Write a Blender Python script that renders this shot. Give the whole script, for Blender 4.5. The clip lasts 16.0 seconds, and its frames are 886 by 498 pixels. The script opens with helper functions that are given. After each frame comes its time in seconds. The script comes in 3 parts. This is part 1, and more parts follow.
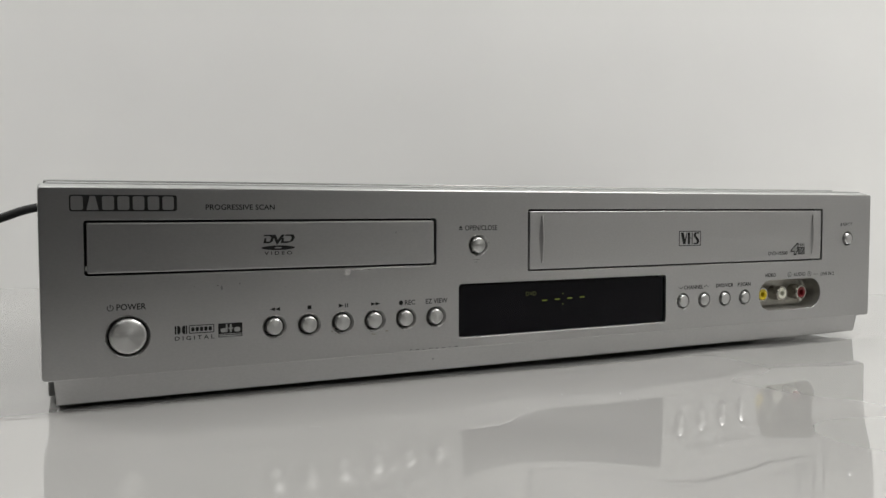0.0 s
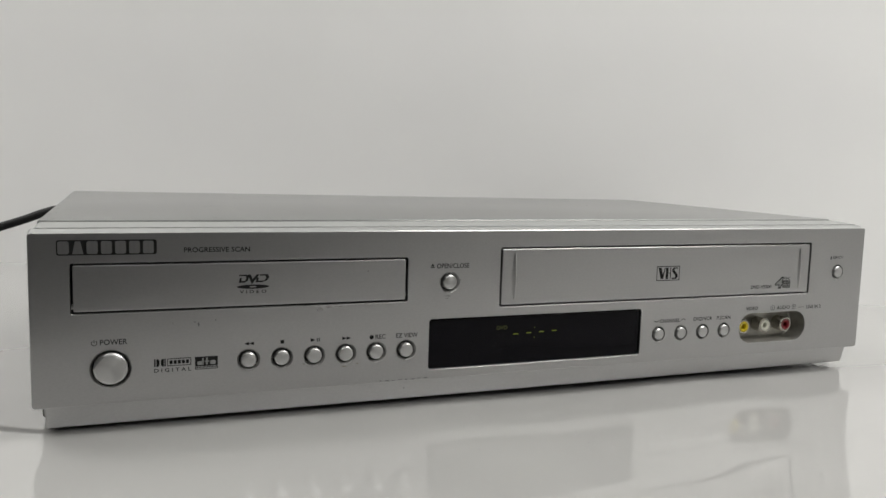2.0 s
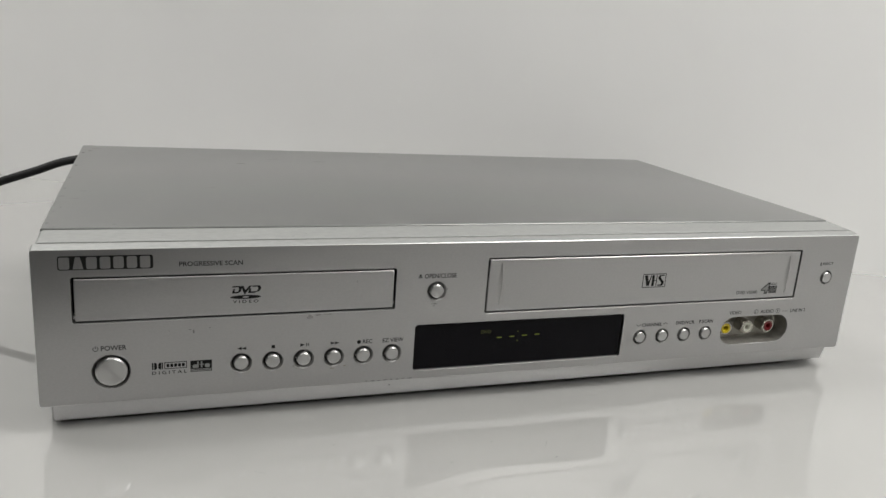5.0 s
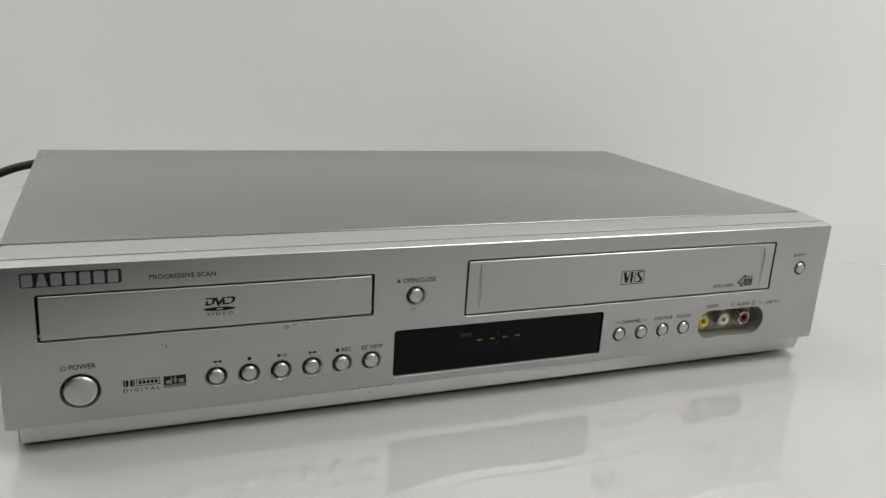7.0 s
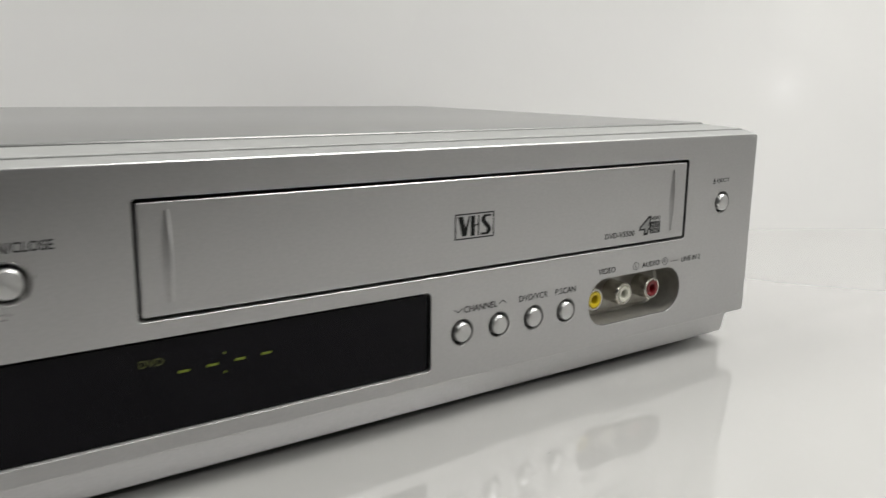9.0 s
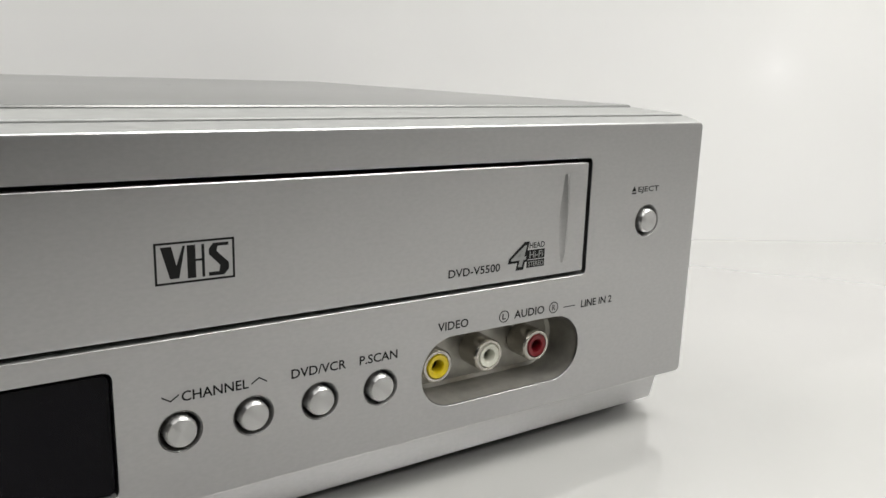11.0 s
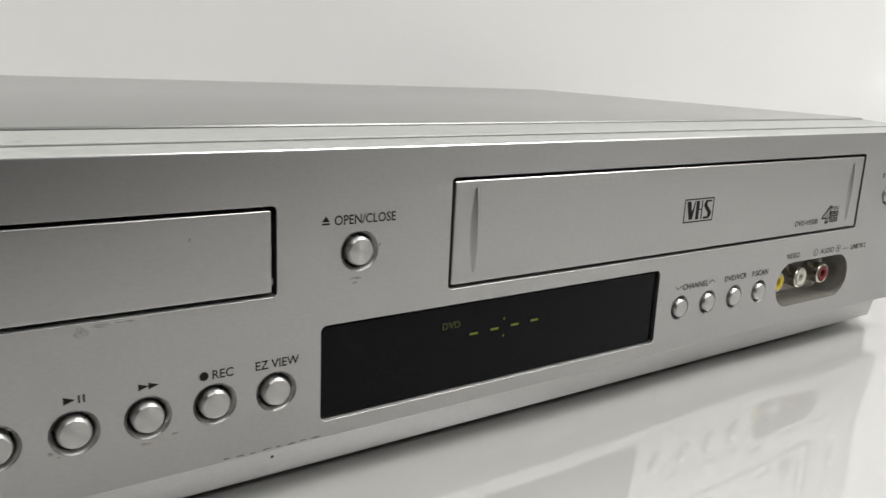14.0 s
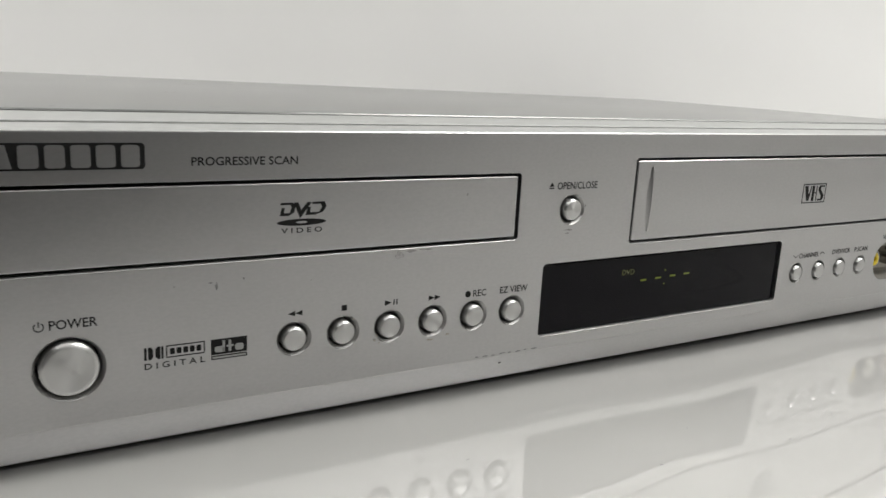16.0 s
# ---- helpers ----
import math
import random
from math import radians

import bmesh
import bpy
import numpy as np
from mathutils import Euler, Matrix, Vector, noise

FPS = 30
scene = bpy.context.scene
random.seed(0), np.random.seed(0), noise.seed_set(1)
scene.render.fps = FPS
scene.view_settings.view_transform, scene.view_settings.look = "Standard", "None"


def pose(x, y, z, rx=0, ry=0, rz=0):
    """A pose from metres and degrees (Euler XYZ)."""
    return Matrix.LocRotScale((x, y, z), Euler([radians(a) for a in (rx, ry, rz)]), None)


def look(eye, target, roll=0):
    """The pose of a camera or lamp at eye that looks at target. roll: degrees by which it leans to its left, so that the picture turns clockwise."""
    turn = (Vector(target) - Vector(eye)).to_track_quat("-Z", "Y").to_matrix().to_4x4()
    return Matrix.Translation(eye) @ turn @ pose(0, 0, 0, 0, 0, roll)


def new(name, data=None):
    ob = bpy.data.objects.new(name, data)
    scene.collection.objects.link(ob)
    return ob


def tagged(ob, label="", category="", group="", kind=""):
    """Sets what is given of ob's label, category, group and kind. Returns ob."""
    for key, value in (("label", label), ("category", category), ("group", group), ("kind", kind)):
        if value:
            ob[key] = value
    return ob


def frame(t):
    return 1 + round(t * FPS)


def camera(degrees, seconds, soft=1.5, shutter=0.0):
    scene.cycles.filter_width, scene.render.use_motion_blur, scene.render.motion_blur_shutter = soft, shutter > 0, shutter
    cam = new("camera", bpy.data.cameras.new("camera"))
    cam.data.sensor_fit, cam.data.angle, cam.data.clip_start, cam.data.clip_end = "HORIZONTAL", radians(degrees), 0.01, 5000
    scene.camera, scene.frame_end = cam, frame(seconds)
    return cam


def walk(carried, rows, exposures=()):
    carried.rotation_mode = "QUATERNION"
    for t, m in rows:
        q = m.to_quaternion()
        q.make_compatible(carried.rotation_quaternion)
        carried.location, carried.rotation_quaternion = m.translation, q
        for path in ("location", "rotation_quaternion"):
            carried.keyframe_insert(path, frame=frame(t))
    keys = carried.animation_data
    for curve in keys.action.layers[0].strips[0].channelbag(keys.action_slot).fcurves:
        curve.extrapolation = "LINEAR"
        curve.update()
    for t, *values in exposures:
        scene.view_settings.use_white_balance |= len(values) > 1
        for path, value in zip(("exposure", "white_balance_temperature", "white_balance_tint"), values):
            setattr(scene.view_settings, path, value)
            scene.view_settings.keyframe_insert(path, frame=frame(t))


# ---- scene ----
cam = camera(58.06, 16.0, shutter=0.2)
PATH = [
    (0, (0.00916, -0.31378, 0.07490), (0.8576, 1.4946, -0.0247), -0.04),
    (0.5, (0.01022, -0.31363, 0.07938), (0.8416, 1.5011, -0.0460), 0.25),
    (1, (0.01241, -0.31364, 0.10636), (0.8122, 1.5121, -0.0582), 0.57),
    (1.5, (0.02423, -0.32825, 0.11310), (0.7817, 1.5132, -0.0749), 0.94),
    (2, (0.03811, -0.33934, 0.11464), (0.7574, 1.5138, -0.1046), 1.56),
    (2.5, (0.04778, -0.34910, 0.13250), (0.7299, 1.5089, -0.1480), 2.24),
    (3, (0.04957, -0.34979, 0.14390), (0.7047, 1.5076, -0.2038), 2.82),
    (3.5, (0.04977, -0.34794, 0.15346), (0.7011, 1.5027, -0.2348), 3.21),
    (4, (0.05096, -0.34673, 0.16373), (0.7034, 1.4915, -0.2779), 3.72),
    (6.5, (0.05086, -0.33422, 0.18997), (0.7456, 1.4490, -0.3910), 4.07),
    (7, (0.04663, -0.33035, 0.18468), (0.7934, 1.4401, -0.3702), 3.62),
    (7.5, (0.04039, -0.31502, 0.17006), (0.8849, 1.4214, -0.3518), 3.20),
    (8, (0.03438, -0.28605, 0.13469), (0.9815, 1.4137, -0.3422), 2.11),
    (8.5, (0.07771, -0.23409, 0.10714), (1.1299, 1.4079, -0.3362), 1.15),
    (9, (0.15571, -0.18249, 0.10116), (1.2805, 1.4193, -0.3103), 0.62),
    (9.2, (0.18487, -0.16988, 0.09796), (1.3220, 1.4227, -0.3152), 0.64),
    (11.3, (0.25452, -0.13425, 0.09334), (1.3472, 1.4793, -0.3568), 1.88),
    (11.5, (0.23459, -0.13158, 0.09230), (1.3511, 1.4649, -0.3598), 1.93),
    (12, (0.17889, -0.13983, 0.09437), (1.2778, 1.4649, -0.3718), 1.77),
    (12.5, (0.15450, -0.15182, 0.09743), (1.2479, 1.4530, -0.3810), 1.80),
    (13, (0.14062, -0.15124, 0.10306), (1.2487, 1.4406, -0.3852), 2.16),
    (13.5, (0.11439, -0.15445, 0.10230), (1.2309, 1.4362, -0.3722), 2.25),
    (14, (0.08683, -0.15872, 0.10355), (1.1975, 1.4384, -0.3639), 2.54),
    (14.5, (0.06417, -0.16457, 0.10617), (1.1566, 1.4453, -0.3604), 2.68),
    (15, (0.04353, -0.17488, 0.10202), (1.1097, 1.4514, -0.3685), 2.85),
    (15.5, (0.03023, -0.18157, 0.09699), (1.0698, 1.4666, -0.3563), 2.79),
    (16, (0.01128, -0.19158, 0.10005), (1.0208, 1.4783, -0.3399), 2.98),
]
EXPOSURES = [(0, -0.27), (4, -0.34), (7.5, -0.36), (9, -0.15), (11.5, 0.02), (16, 0.02)]
walk(cam, [(t, look(eye, target, roll)) for t, eye, target, roll in PATH], EXPOSURES)

# ---- light ----
world = bpy.data.worlds.new("world")
world.use_nodes = True
world.node_tree.nodes["Background"].inputs[0].default_value = (0.9, 0.95, 1.0, 1)
world.node_tree.nodes["Background"].inputs[1].default_value = 0.05
scene.world = world

# the room stands square to the back wall, which is turned against the recorder
ROOM = pose(0.305, 0.350, 0, 0, 0, -29.6)


def area_lamp(name, place, size_x, size_y, watts, colour):
    lamp = bpy.data.lights.new(name, "AREA")
    lamp.shape, lamp.size, lamp.size_y = "RECTANGLE", size_x, size_y
    lamp.energy, lamp.color = watts, colour
    ob = new(name, lamp)
    ob.matrix_world = place
    return ob


# main lamp: an unseen source added high in front of the wall
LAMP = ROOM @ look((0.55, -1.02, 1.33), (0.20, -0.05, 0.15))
area_lamp("added_main_lamp", LAMP, 1.95, 0.9, 15.5, (1.0, 0.985, 0.955))
# two unseen strips added to lift the wall's left and right sides
STRIPS = [ROOM @ pose(-0.85, -0.25, 1.36), ROOM @ pose(1.00, -0.25, 1.36)]
for place, watts in zip(STRIPS, (19.0, 29.0)):
    area_lamp("added_strip_lamp", place, 1.1, 0.44, watts, (1.0, 0.985, 0.955))


# ---- materials ----
def material(name, colour, rough=0.5, metal=0.0, **inputs):
    m = bpy.data.materials.new(name)
    m.use_nodes = True
    b = m.node_tree.nodes["Principled BSDF"]
    b.inputs["Base Color"].default_value = (*colour, 1)
    b.inputs["Roughness"].default_value = rough
    b.inputs["Metallic"].default_value = metal
    for key, value in inputs.items():
        b.inputs[key.replace("_", " ")].default_value = value
    return m


def grained(m, colour_a, colour_b, scale, stretch=(1, 1, 1), rough=None, bump=0.0, bump_scale=None, bump_stretch=None, lo=0.35, hi=0.65, detail=4.0):
    """Two-tone noise on the colour and roughness, and a fine relief."""
    nt = m.node_tree
    b = nt.nodes["Principled BSDF"]
    tc = nt.nodes.new("ShaderNodeTexCoord")

    def noise_at(size, spread, depth):
        mp = nt.nodes.new("ShaderNodeMapping")
        mp.inputs["Scale"].default_value = spread
        nt.links.new(tc.outputs["Object"], mp.inputs["Vector"])
        n = nt.nodes.new("ShaderNodeTexNoise")
        n.inputs["Scale"].default_value, n.inputs["Detail"].default_value = size, depth
        nt.links.new(mp.outputs[0], n.inputs["Vector"])
        return n

    n = noise_at(scale, stretch, detail)
    ramp = nt.nodes.new("ShaderNodeValToRGB")
    ramp.color_ramp.elements[0].position, ramp.color_ramp.elements[1].position = lo, hi
    ramp.color_ramp.elements[0].color, ramp.color_ramp.elements[1].color = (*colour_a, 1), (*colour_b, 1)
    nt.links.new(n.outputs["Fac"], ramp.inputs[0])
    nt.links.new(ramp.outputs[0], b.inputs["Base Color"])
    if rough:
        r = nt.nodes.new("ShaderNodeMapRange")
        r.inputs["To Min"].default_value, r.inputs["To Max"].default_value = rough
        nt.links.new(n.outputs["Fac"], r.inputs["Value"])
        nt.links.new(r.outputs[0], b.inputs["Roughness"])
    if bump:
        f = noise_at(bump_scale or scale, bump_stretch or stretch, 2.0)
        bp = nt.nodes.new("ShaderNodeBump")
        bp.inputs["Strength"].default_value, bp.inputs["Distance"].default_value = 1.0, bump
        nt.links.new(f.outputs["Fac"], bp.inputs["Height"])
        nt.links.new(bp.outputs[0], b.inputs["Normal"])
    return m


silver = grained(material("silver_paint", (0.55, 0.55, 0.54), 0.33, 1.0), (0.455, 0.453, 0.453), (0.480, 0.478, 0.477), 1500, (0.5, 1, 1), (0.28, 0.34), 0.000006, 3000, (0.5, 1, 1))
# bezel silver; also tones the faceplate's upward faces to their lit look
silver_light = grained(material("toned_silver_paint", (0.6, 0.6, 0.59), 0.52, 0.35), (0.225, 0.230, 0.224), (0.260, 0.265, 0.258), 700, (0.4, 1, 1), (0.48, 0.56), 0.00001, 2500)
cover_paint = grained(material("grey_cover_paint", (0.3, 0.3, 0.29), 0.42, 0.55, Coat_Weight=1.0, Coat_Roughness=0.28), (0.092, 0.095, 0.091), (0.106, 0.109, 0.104), 60, (1, 1, 1), (0.38, 0.47), 0.00002, 1800)
spun_metal = material("spun_aluminium", (0.52, 0.52, 0.515), 0.36, 1.0, Anisotropic=0.8, Anisotropic_Rotation=0.25)
tangent = spun_metal.node_tree.nodes.new("ShaderNodeTangent")
tangent.direction_type, tangent.axis = "RADIAL", "Y"
spun_metal.node_tree.links.new(tangent.outputs[0], spun_metal.node_tree.nodes["Principled BSDF"].inputs["Tangent"])
ring_metal = material("ring_metal", (0.40, 0.395, 0.39), 0.33, 1.0)
nickel = material("nickel", (0.50, 0.475, 0.43), 0.24, 1.0)
recess_metal = grained(material("recess_plastic", (0.36, 0.35, 0.32), 0.3, 0.7), (0.32, 0.31, 0.28), (0.40, 0.39, 0.355), 300, (1, 1, 1), (0.25, 0.4))
black_plastic = grained(material("black_plastic", (0.006, 0.006, 0.006), 0.6), (0.005, 0.005, 0.005), (0.009, 0.009, 0.009), 300)
cord_rubber = grained(material("cord_rubber", (0.012, 0.012, 0.012), 0.42, Specular_IOR_Level=0.2), (0.004, 0.004, 0.004), (0.008, 0.008, 0.008), 200, (1, 1, 1), (0.5, 0.65))
window_black = material("tinted_window", (0.002, 0.0018, 0.003), 0.05, 0.0, IOR=1.23)
ink = material("printed_ink", (0.006, 0.006, 0.006), 0.6, 0.0, Specular_IOR_Level=0.15)
chip = grained(material("bare_scratch", (0.10, 0.10, 0.10), 0.6), (0.07, 0.07, 0.07), (0.22, 0.22, 0.22), 900)
chip_pale = grained(material("pale_scuff", (0.36, 0.36, 0.36), 0.6), (0.17, 0.165, 0.16), (0.30, 0.295, 0.29), 1200)
grime = grained(material("brown_grime", (0.3, 0.27, 0.22), 0.55, 0.5), (0.22, 0.20, 0.16), (0.44, 0.42, 0.38), 1500)
yellow = material("yellow_plastic", (0.58, 0.44, 0.008), 0.32)
white_plastic = material("white_plastic", (0.58, 0.58, 0.50), 0.32)
red_plastic = material("red_plastic", (0.16, 0.006, 0.010), 0.32)
hole_dark = material("socket_dark", (0.02, 0.018, 0.012), 0.5)
lit_segment = material("lit_segment", (0.01, 0.01, 0.0), 0.5)
lit_segment.node_tree.nodes["Principled BSDF"].inputs["Emission Color"].default_value = (0.46, 0.60, 0.010, 1)
lit_segment.node_tree.nodes["Principled BSDF"].inputs["Emission Strength"].default_value = 0.17
lit_dim = material("lit_letters", (0.02, 0.02, 0.0), 0.5)
lit_dim.node_tree.nodes["Principled BSDF"].inputs["Emission Color"].default_value = (0.46, 0.58, 0.010, 1)
lit_dim.node_tree.nodes["Principled BSDF"].inputs["Emission Strength"].default_value = 0.03
table_gloss = grained(material("white_gloss_table", (0.5, 0.5, 0.5), 0.05, IOR=1.7, Coat_Weight=0.65, Coat_Roughness=0.0, Coat_IOR=1.7), (0.300, 0.299, 0.291), (0.322, 0.321, 0.312), 6, (1, 1, 1), (0.0, 0.012), 0.00006, 22, lo=0.3, hi=0.7)
table_nodes = table_gloss.node_tree.nodes["Principled BSDF"]
table_gloss.node_tree.links.new(table_nodes.inputs["Normal"].links[0].from_socket, table_nodes.inputs["Coat Normal"])
wall_paint = grained(material("white_wall_board", (0.8, 0.8, 0.79), 0.45), (0.765, 0.765, 0.76), (0.815, 0.815, 0.805), 4, (1, 1, 1), (0.36, 0.5), 0.002, 3, lo=0.3, hi=0.7)
# a small gloss highlight with a streak above it, painted paler into the wall board
nt = wall_paint.node_tree
shader = nt.nodes["Principled BSDF"]
old = shader.inputs["Base Color"].links[0].from_socket
coords = nt.nodes.new("ShaderNodeTexCoord")
patches = []
for centre, size in (((0.420, 0.0, 0.100), (0.030, 1.0, 0.030)), ((0.424, 0.0, 0.200), (0.030, 1.0, 0.130))):
    mp = nt.nodes.new("ShaderNodeMapping")
    mp.vector_type = "TEXTURE"
    mp.inputs["Location"].default_value, mp.inputs["Scale"].default_value = centre, size
    grad = nt.nodes.new("ShaderNodeTexGradient")
    grad.gradient_type = "QUADRATIC_SPHERE"
    nt.links.new(coords.outputs["Object"], mp.inputs["Vector"])
    nt.links.new(mp.outputs[0], grad.inputs["Vector"])
    patches.append(grad.outputs["Fac"])
both = nt.nodes.new("ShaderNodeMath")
both.operation, both.use_clamp = "MULTIPLY_ADD", True
both.inputs[1].default_value = 0.35
nt.links.new(patches[1], both.inputs[0])
soft = nt.nodes.new("ShaderNodeMath")
soft.operation = "MULTIPLY"
soft.inputs[1].default_value = 0.6
nt.links.new(patches[0], soft.inputs[0])
nt.links.new(soft.outputs[0], both.inputs[2])
blend = nt.nodes.new("ShaderNodeMixRGB")
blend.inputs["Color2"].default_value = (0.93, 0.93, 0.93, 1)
nt.links.new(both.outputs[0], blend.inputs["Fac"])
nt.links.new(old, blend.inputs["Color1"])
nt.links.new(blend.outputs[0], shader.inputs["Base Color"])
room_paint = grained(material("dim_room_paint", (0.10, 0.10, 0.10), 0.8), (0.045, 0.045, 0.045), (0.06, 0.058, 0.056), 3)
front_paint = grained(material("grey_room_paint", (0.2, 0.2, 0.2), 0.8), (0.030, 0.030, 0.030), (0.040, 0.039, 0.038), 3)
pale_paint = grained(material("pale_room_paint", (0.5, 0.5, 0.49), 0.7), (0.33, 0.33, 0.32), (0.37, 0.37, 0.36), 3)
floor_wood = grained(material("dark_floor", (0.08, 0.07, 0.06), 0.6), (0.020, 0.017, 0.015), (0.034, 0.029, 0.025), 5, (0.3, 3, 1))
lamp_diffuser = material("lamp_diffuser", (0.8, 0.8, 0.8), 0.6)


# ---- building helpers ----
def set_sharp(me, degrees=35):
    for p in me.polygons:
        p.use_smooth = True
    me.set_sharp_from_angle(angle=radians(degrees))


def mesh_of(name, bm, mat, degrees=35):
    bmesh.ops.recalc_face_normals(bm, faces=bm.faces)
    me = bpy.data.meshes.new(name)
    bm.to_mesh(me)
    bm.free()
    me.materials.append(mat)
    set_sharp(me, degrees)
    return me


def part(name, bm, mat, parent, label="", degrees=24):
    """One mesh under a thing or a part; bm is in world metres, its origin goes to its middle."""
    me = mesh_of(name, bm, mat, degrees)
    co = np.empty(len(me.vertices) * 3)
    me.vertices.foreach_get("co", co)
    co = co.reshape(-1, 3)
    mid = (co.min(0) + co.max(0)) / 2
    me.transform(Matrix.Translation(-Vector(mid)))
    ob = new(name, me)
    ob.parent = parent
    ob.location = Vector(mid) - base_of(parent)
    if label:
        tagged(ob, label)
    return ob


def base_of(ob):
    place = Vector((0, 0, 0))
    while ob:
        place += ob.location
        ob = ob.parent
    return place


def block(bm, x0, x1, y0, y1, z0, z1, bevel=0.0, segments=2):
    made = bmesh.ops.create_cube(bm, size=1)["verts"]
    for v in made:
        v.co = ((x0 + x1) / 2 + v.co.x * (x1 - x0), (y0 + y1) / 2 + v.co.y * (y1 - y0), (z0 + z1) / 2 + v.co.z * (z1 - z0))
    if bevel:
        edges = list({e for v in made for e in v.link_edges})
        bmesh.ops.bevel(bm, geom=edges, offset=bevel, segments=segments, affect="EDGES", profile=0.5)
    return bm


def rect(x0, x1, z0, z1, r=0.0, n=4):
    """A rectangle with rounded corners, anticlockwise, as (x, z) points."""
    if r <= 0:
        return [(x0, z0), (x1, z0), (x1, z1), (x0, z1)]
    pts = []
    for cx, cz, a0 in ((x1 - r, z0 + r, -90), (x1 - r, z1 - r, 0), (x0 + r, z1 - r, 90), (x0 + r, z0 + r, 180)):
        for i in range(n + 1):
            a = radians(a0 + 90 * i / n)
            pts.append((cx + r * math.cos(a), cz + r * math.sin(a)))
    return pts


def disc(cx, cz, r, n=32):
    return [(cx + r * math.cos(2 * math.pi * i / n), cz + r * math.sin(2 * math.pi * i / n)) for i in range(n)]


def grown(pts, d):
    """An anticlockwise loop moved outwards by d."""
    out, n = [], len(pts)
    for i in range(n):
        a, b, c = Vector(pts[i - 1]), Vector(pts[i]), Vector(pts[(i + 1) % n])
        u, v = (b - a).normalized(), (c - b).normalized()
        m = Vector((u.y + v.y, -u.x - v.x))
        m = m.normalized() if m.length > 1e-9 else Vector((u.y, -u.x))
        k = max(0.4, m.dot(Vector((u.y, -u.x))))
        out.append(tuple(b + m * (d / k)))
    return out


def panel(bm, outer, holes, y0, y1, round_outer=0.0, round_hole=0.0, steps=3):
    """A plate in the xz plane from y0 (front) to y1, with holes that go through and rounded front edges."""
    front = []

    def walls(loop, radius, sign):
        rings = []
        for i in range(steps + 1):
            a = radians(90 * i / steps)
            if radius <= 0 and i < steps:
                continue
            d = -sign * radius * (1 - math.sin(a))
            y = y0 + radius * (1 - math.cos(a))
            rings.append([bm.verts.new((x, y, z)) for x, z in grown(loop, d)])
        rings.append([bm.verts.new((x, y1, z)) for x, z in loop])
        for p, q in zip(rings, rings[1:]):
            for i in range(len(p)):
                j = (i + 1) % len(p)
                bm.faces.new((p[i], p[j], q[j], q[i]))
        front.append(rings[0])
        return rings[-1]

    back = [walls(outer, round_outer, 1)] + [walls(h, round_hole, -1) for h in holes]
    for loops in (front, back):
        edges = []
        for ring in loops:
            for i in range(len(ring)):
                edges.append(bm.edges.get((ring[i], ring[(i + 1) % len(ring)])) or bm.edges.new((ring[i], ring[(i + 1) % len(ring)])))
        bmesh.ops.triangle_fill(bm, use_beauty=True, use_dissolve=False, edges=edges)
    return bm


def lathe(bm, cx, cz, profile, n=40):
    """Turns (radius, y) points about an axis along y through (cx, cz)."""
    rings = []
    for r, y in profile:
        if r <= 1e-9:
            rings.append([bm.verts.new((cx, y, cz))])
        else:
            rings.append([bm.verts.new((cx + r * math.cos(2 * math.pi * i / n), y, cz + r * math.sin(2 * math.pi * i / n))) for i in range(n)])
    for p, q in zip(rings, rings[1:]):
        for i in range(n):
            j = (i + 1) % n
            if len(p) == 1:
                bm.faces.new((p[0], q[j], q[i]))
            elif len(q) == 1:
                bm.faces.new((p[i], p[j], q[0]))
            else:
                bm.faces.new((p[i], p[j], q[j], q[i]))
    return bm


def slab(bm, pts, y, thick=0.00005):
    """A thin printed or laid-on shape, its front at y - thick."""
    a = [bm.verts.new((x, y - thick, z)) for x, z in pts]
    b = [bm.verts.new((x, y, z)) for x, z in pts]
    bm.faces.new(a)
    for i in range(len(a)):
        j = (i + 1) % len(a)
        bm.faces.new((a[i], a[j], b[j], b[i]))
    return bm


def lettering(body, x0, x1, z0, z1, y, mat, parent, name="lettering", label="", shear=0.0, bold=0.014):
    """Printed words that fill the given box, facing the front."""
    cu = bpy.data.curves.new(name, "FONT")
    cu.body, cu.size, cu.extrude, cu.shear = body, 1.0, 0.0, shear
    cu.resolution_u, cu.offset = 3, bold
    ob = bpy.data.objects.new(name, cu)
    scene.collection.objects.link(ob)
    bpy.context.view_layer.update()
    me = bpy.data.meshes.new_from_object(ob.evaluated_get(bpy.context.evaluated_depsgraph_get()))
    bpy.data.objects.remove(ob)
    bm = bmesh.new()
    bm.from_mesh(me)
    bpy.data.meshes.remove(me)
    xs, ys = [v.co.x for v in bm.verts], [v.co.y for v in bm.verts]
    ax, ay = min(xs), min(ys)
    sx, sy = (x1 - x0) / (max(xs) - ax), (z1 - z0) / (max(ys) - ay)
    for v in bm.verts:
        v.co = (x0 + (v.co.x - ax) * sx, y - 0.00005, z0 + (v.co.y - ay) * sy)
    return part(name, bm, mat, parent, label)


def marks(name, shapes, y, mat, parent, label="", thick=0.00005):
    bm = bmesh.new()
    for pts in shapes:
        slab(bm, pts, y, thick)
    return part(name, bm, mat, parent, label)


def blotch(cx, cz, w, h, seed, n=11):
    """A ragged patch of chipped paint."""
    rnd = random.Random(seed)
    return [(cx + w / 2 * math.cos(2 * math.pi * i / n) * rnd.uniform(0.35, 1), cz + h / 2 * math.sin(2 * math.pi * i / n) * rnd.uniform(0.35, 1)) for i in range(n)]


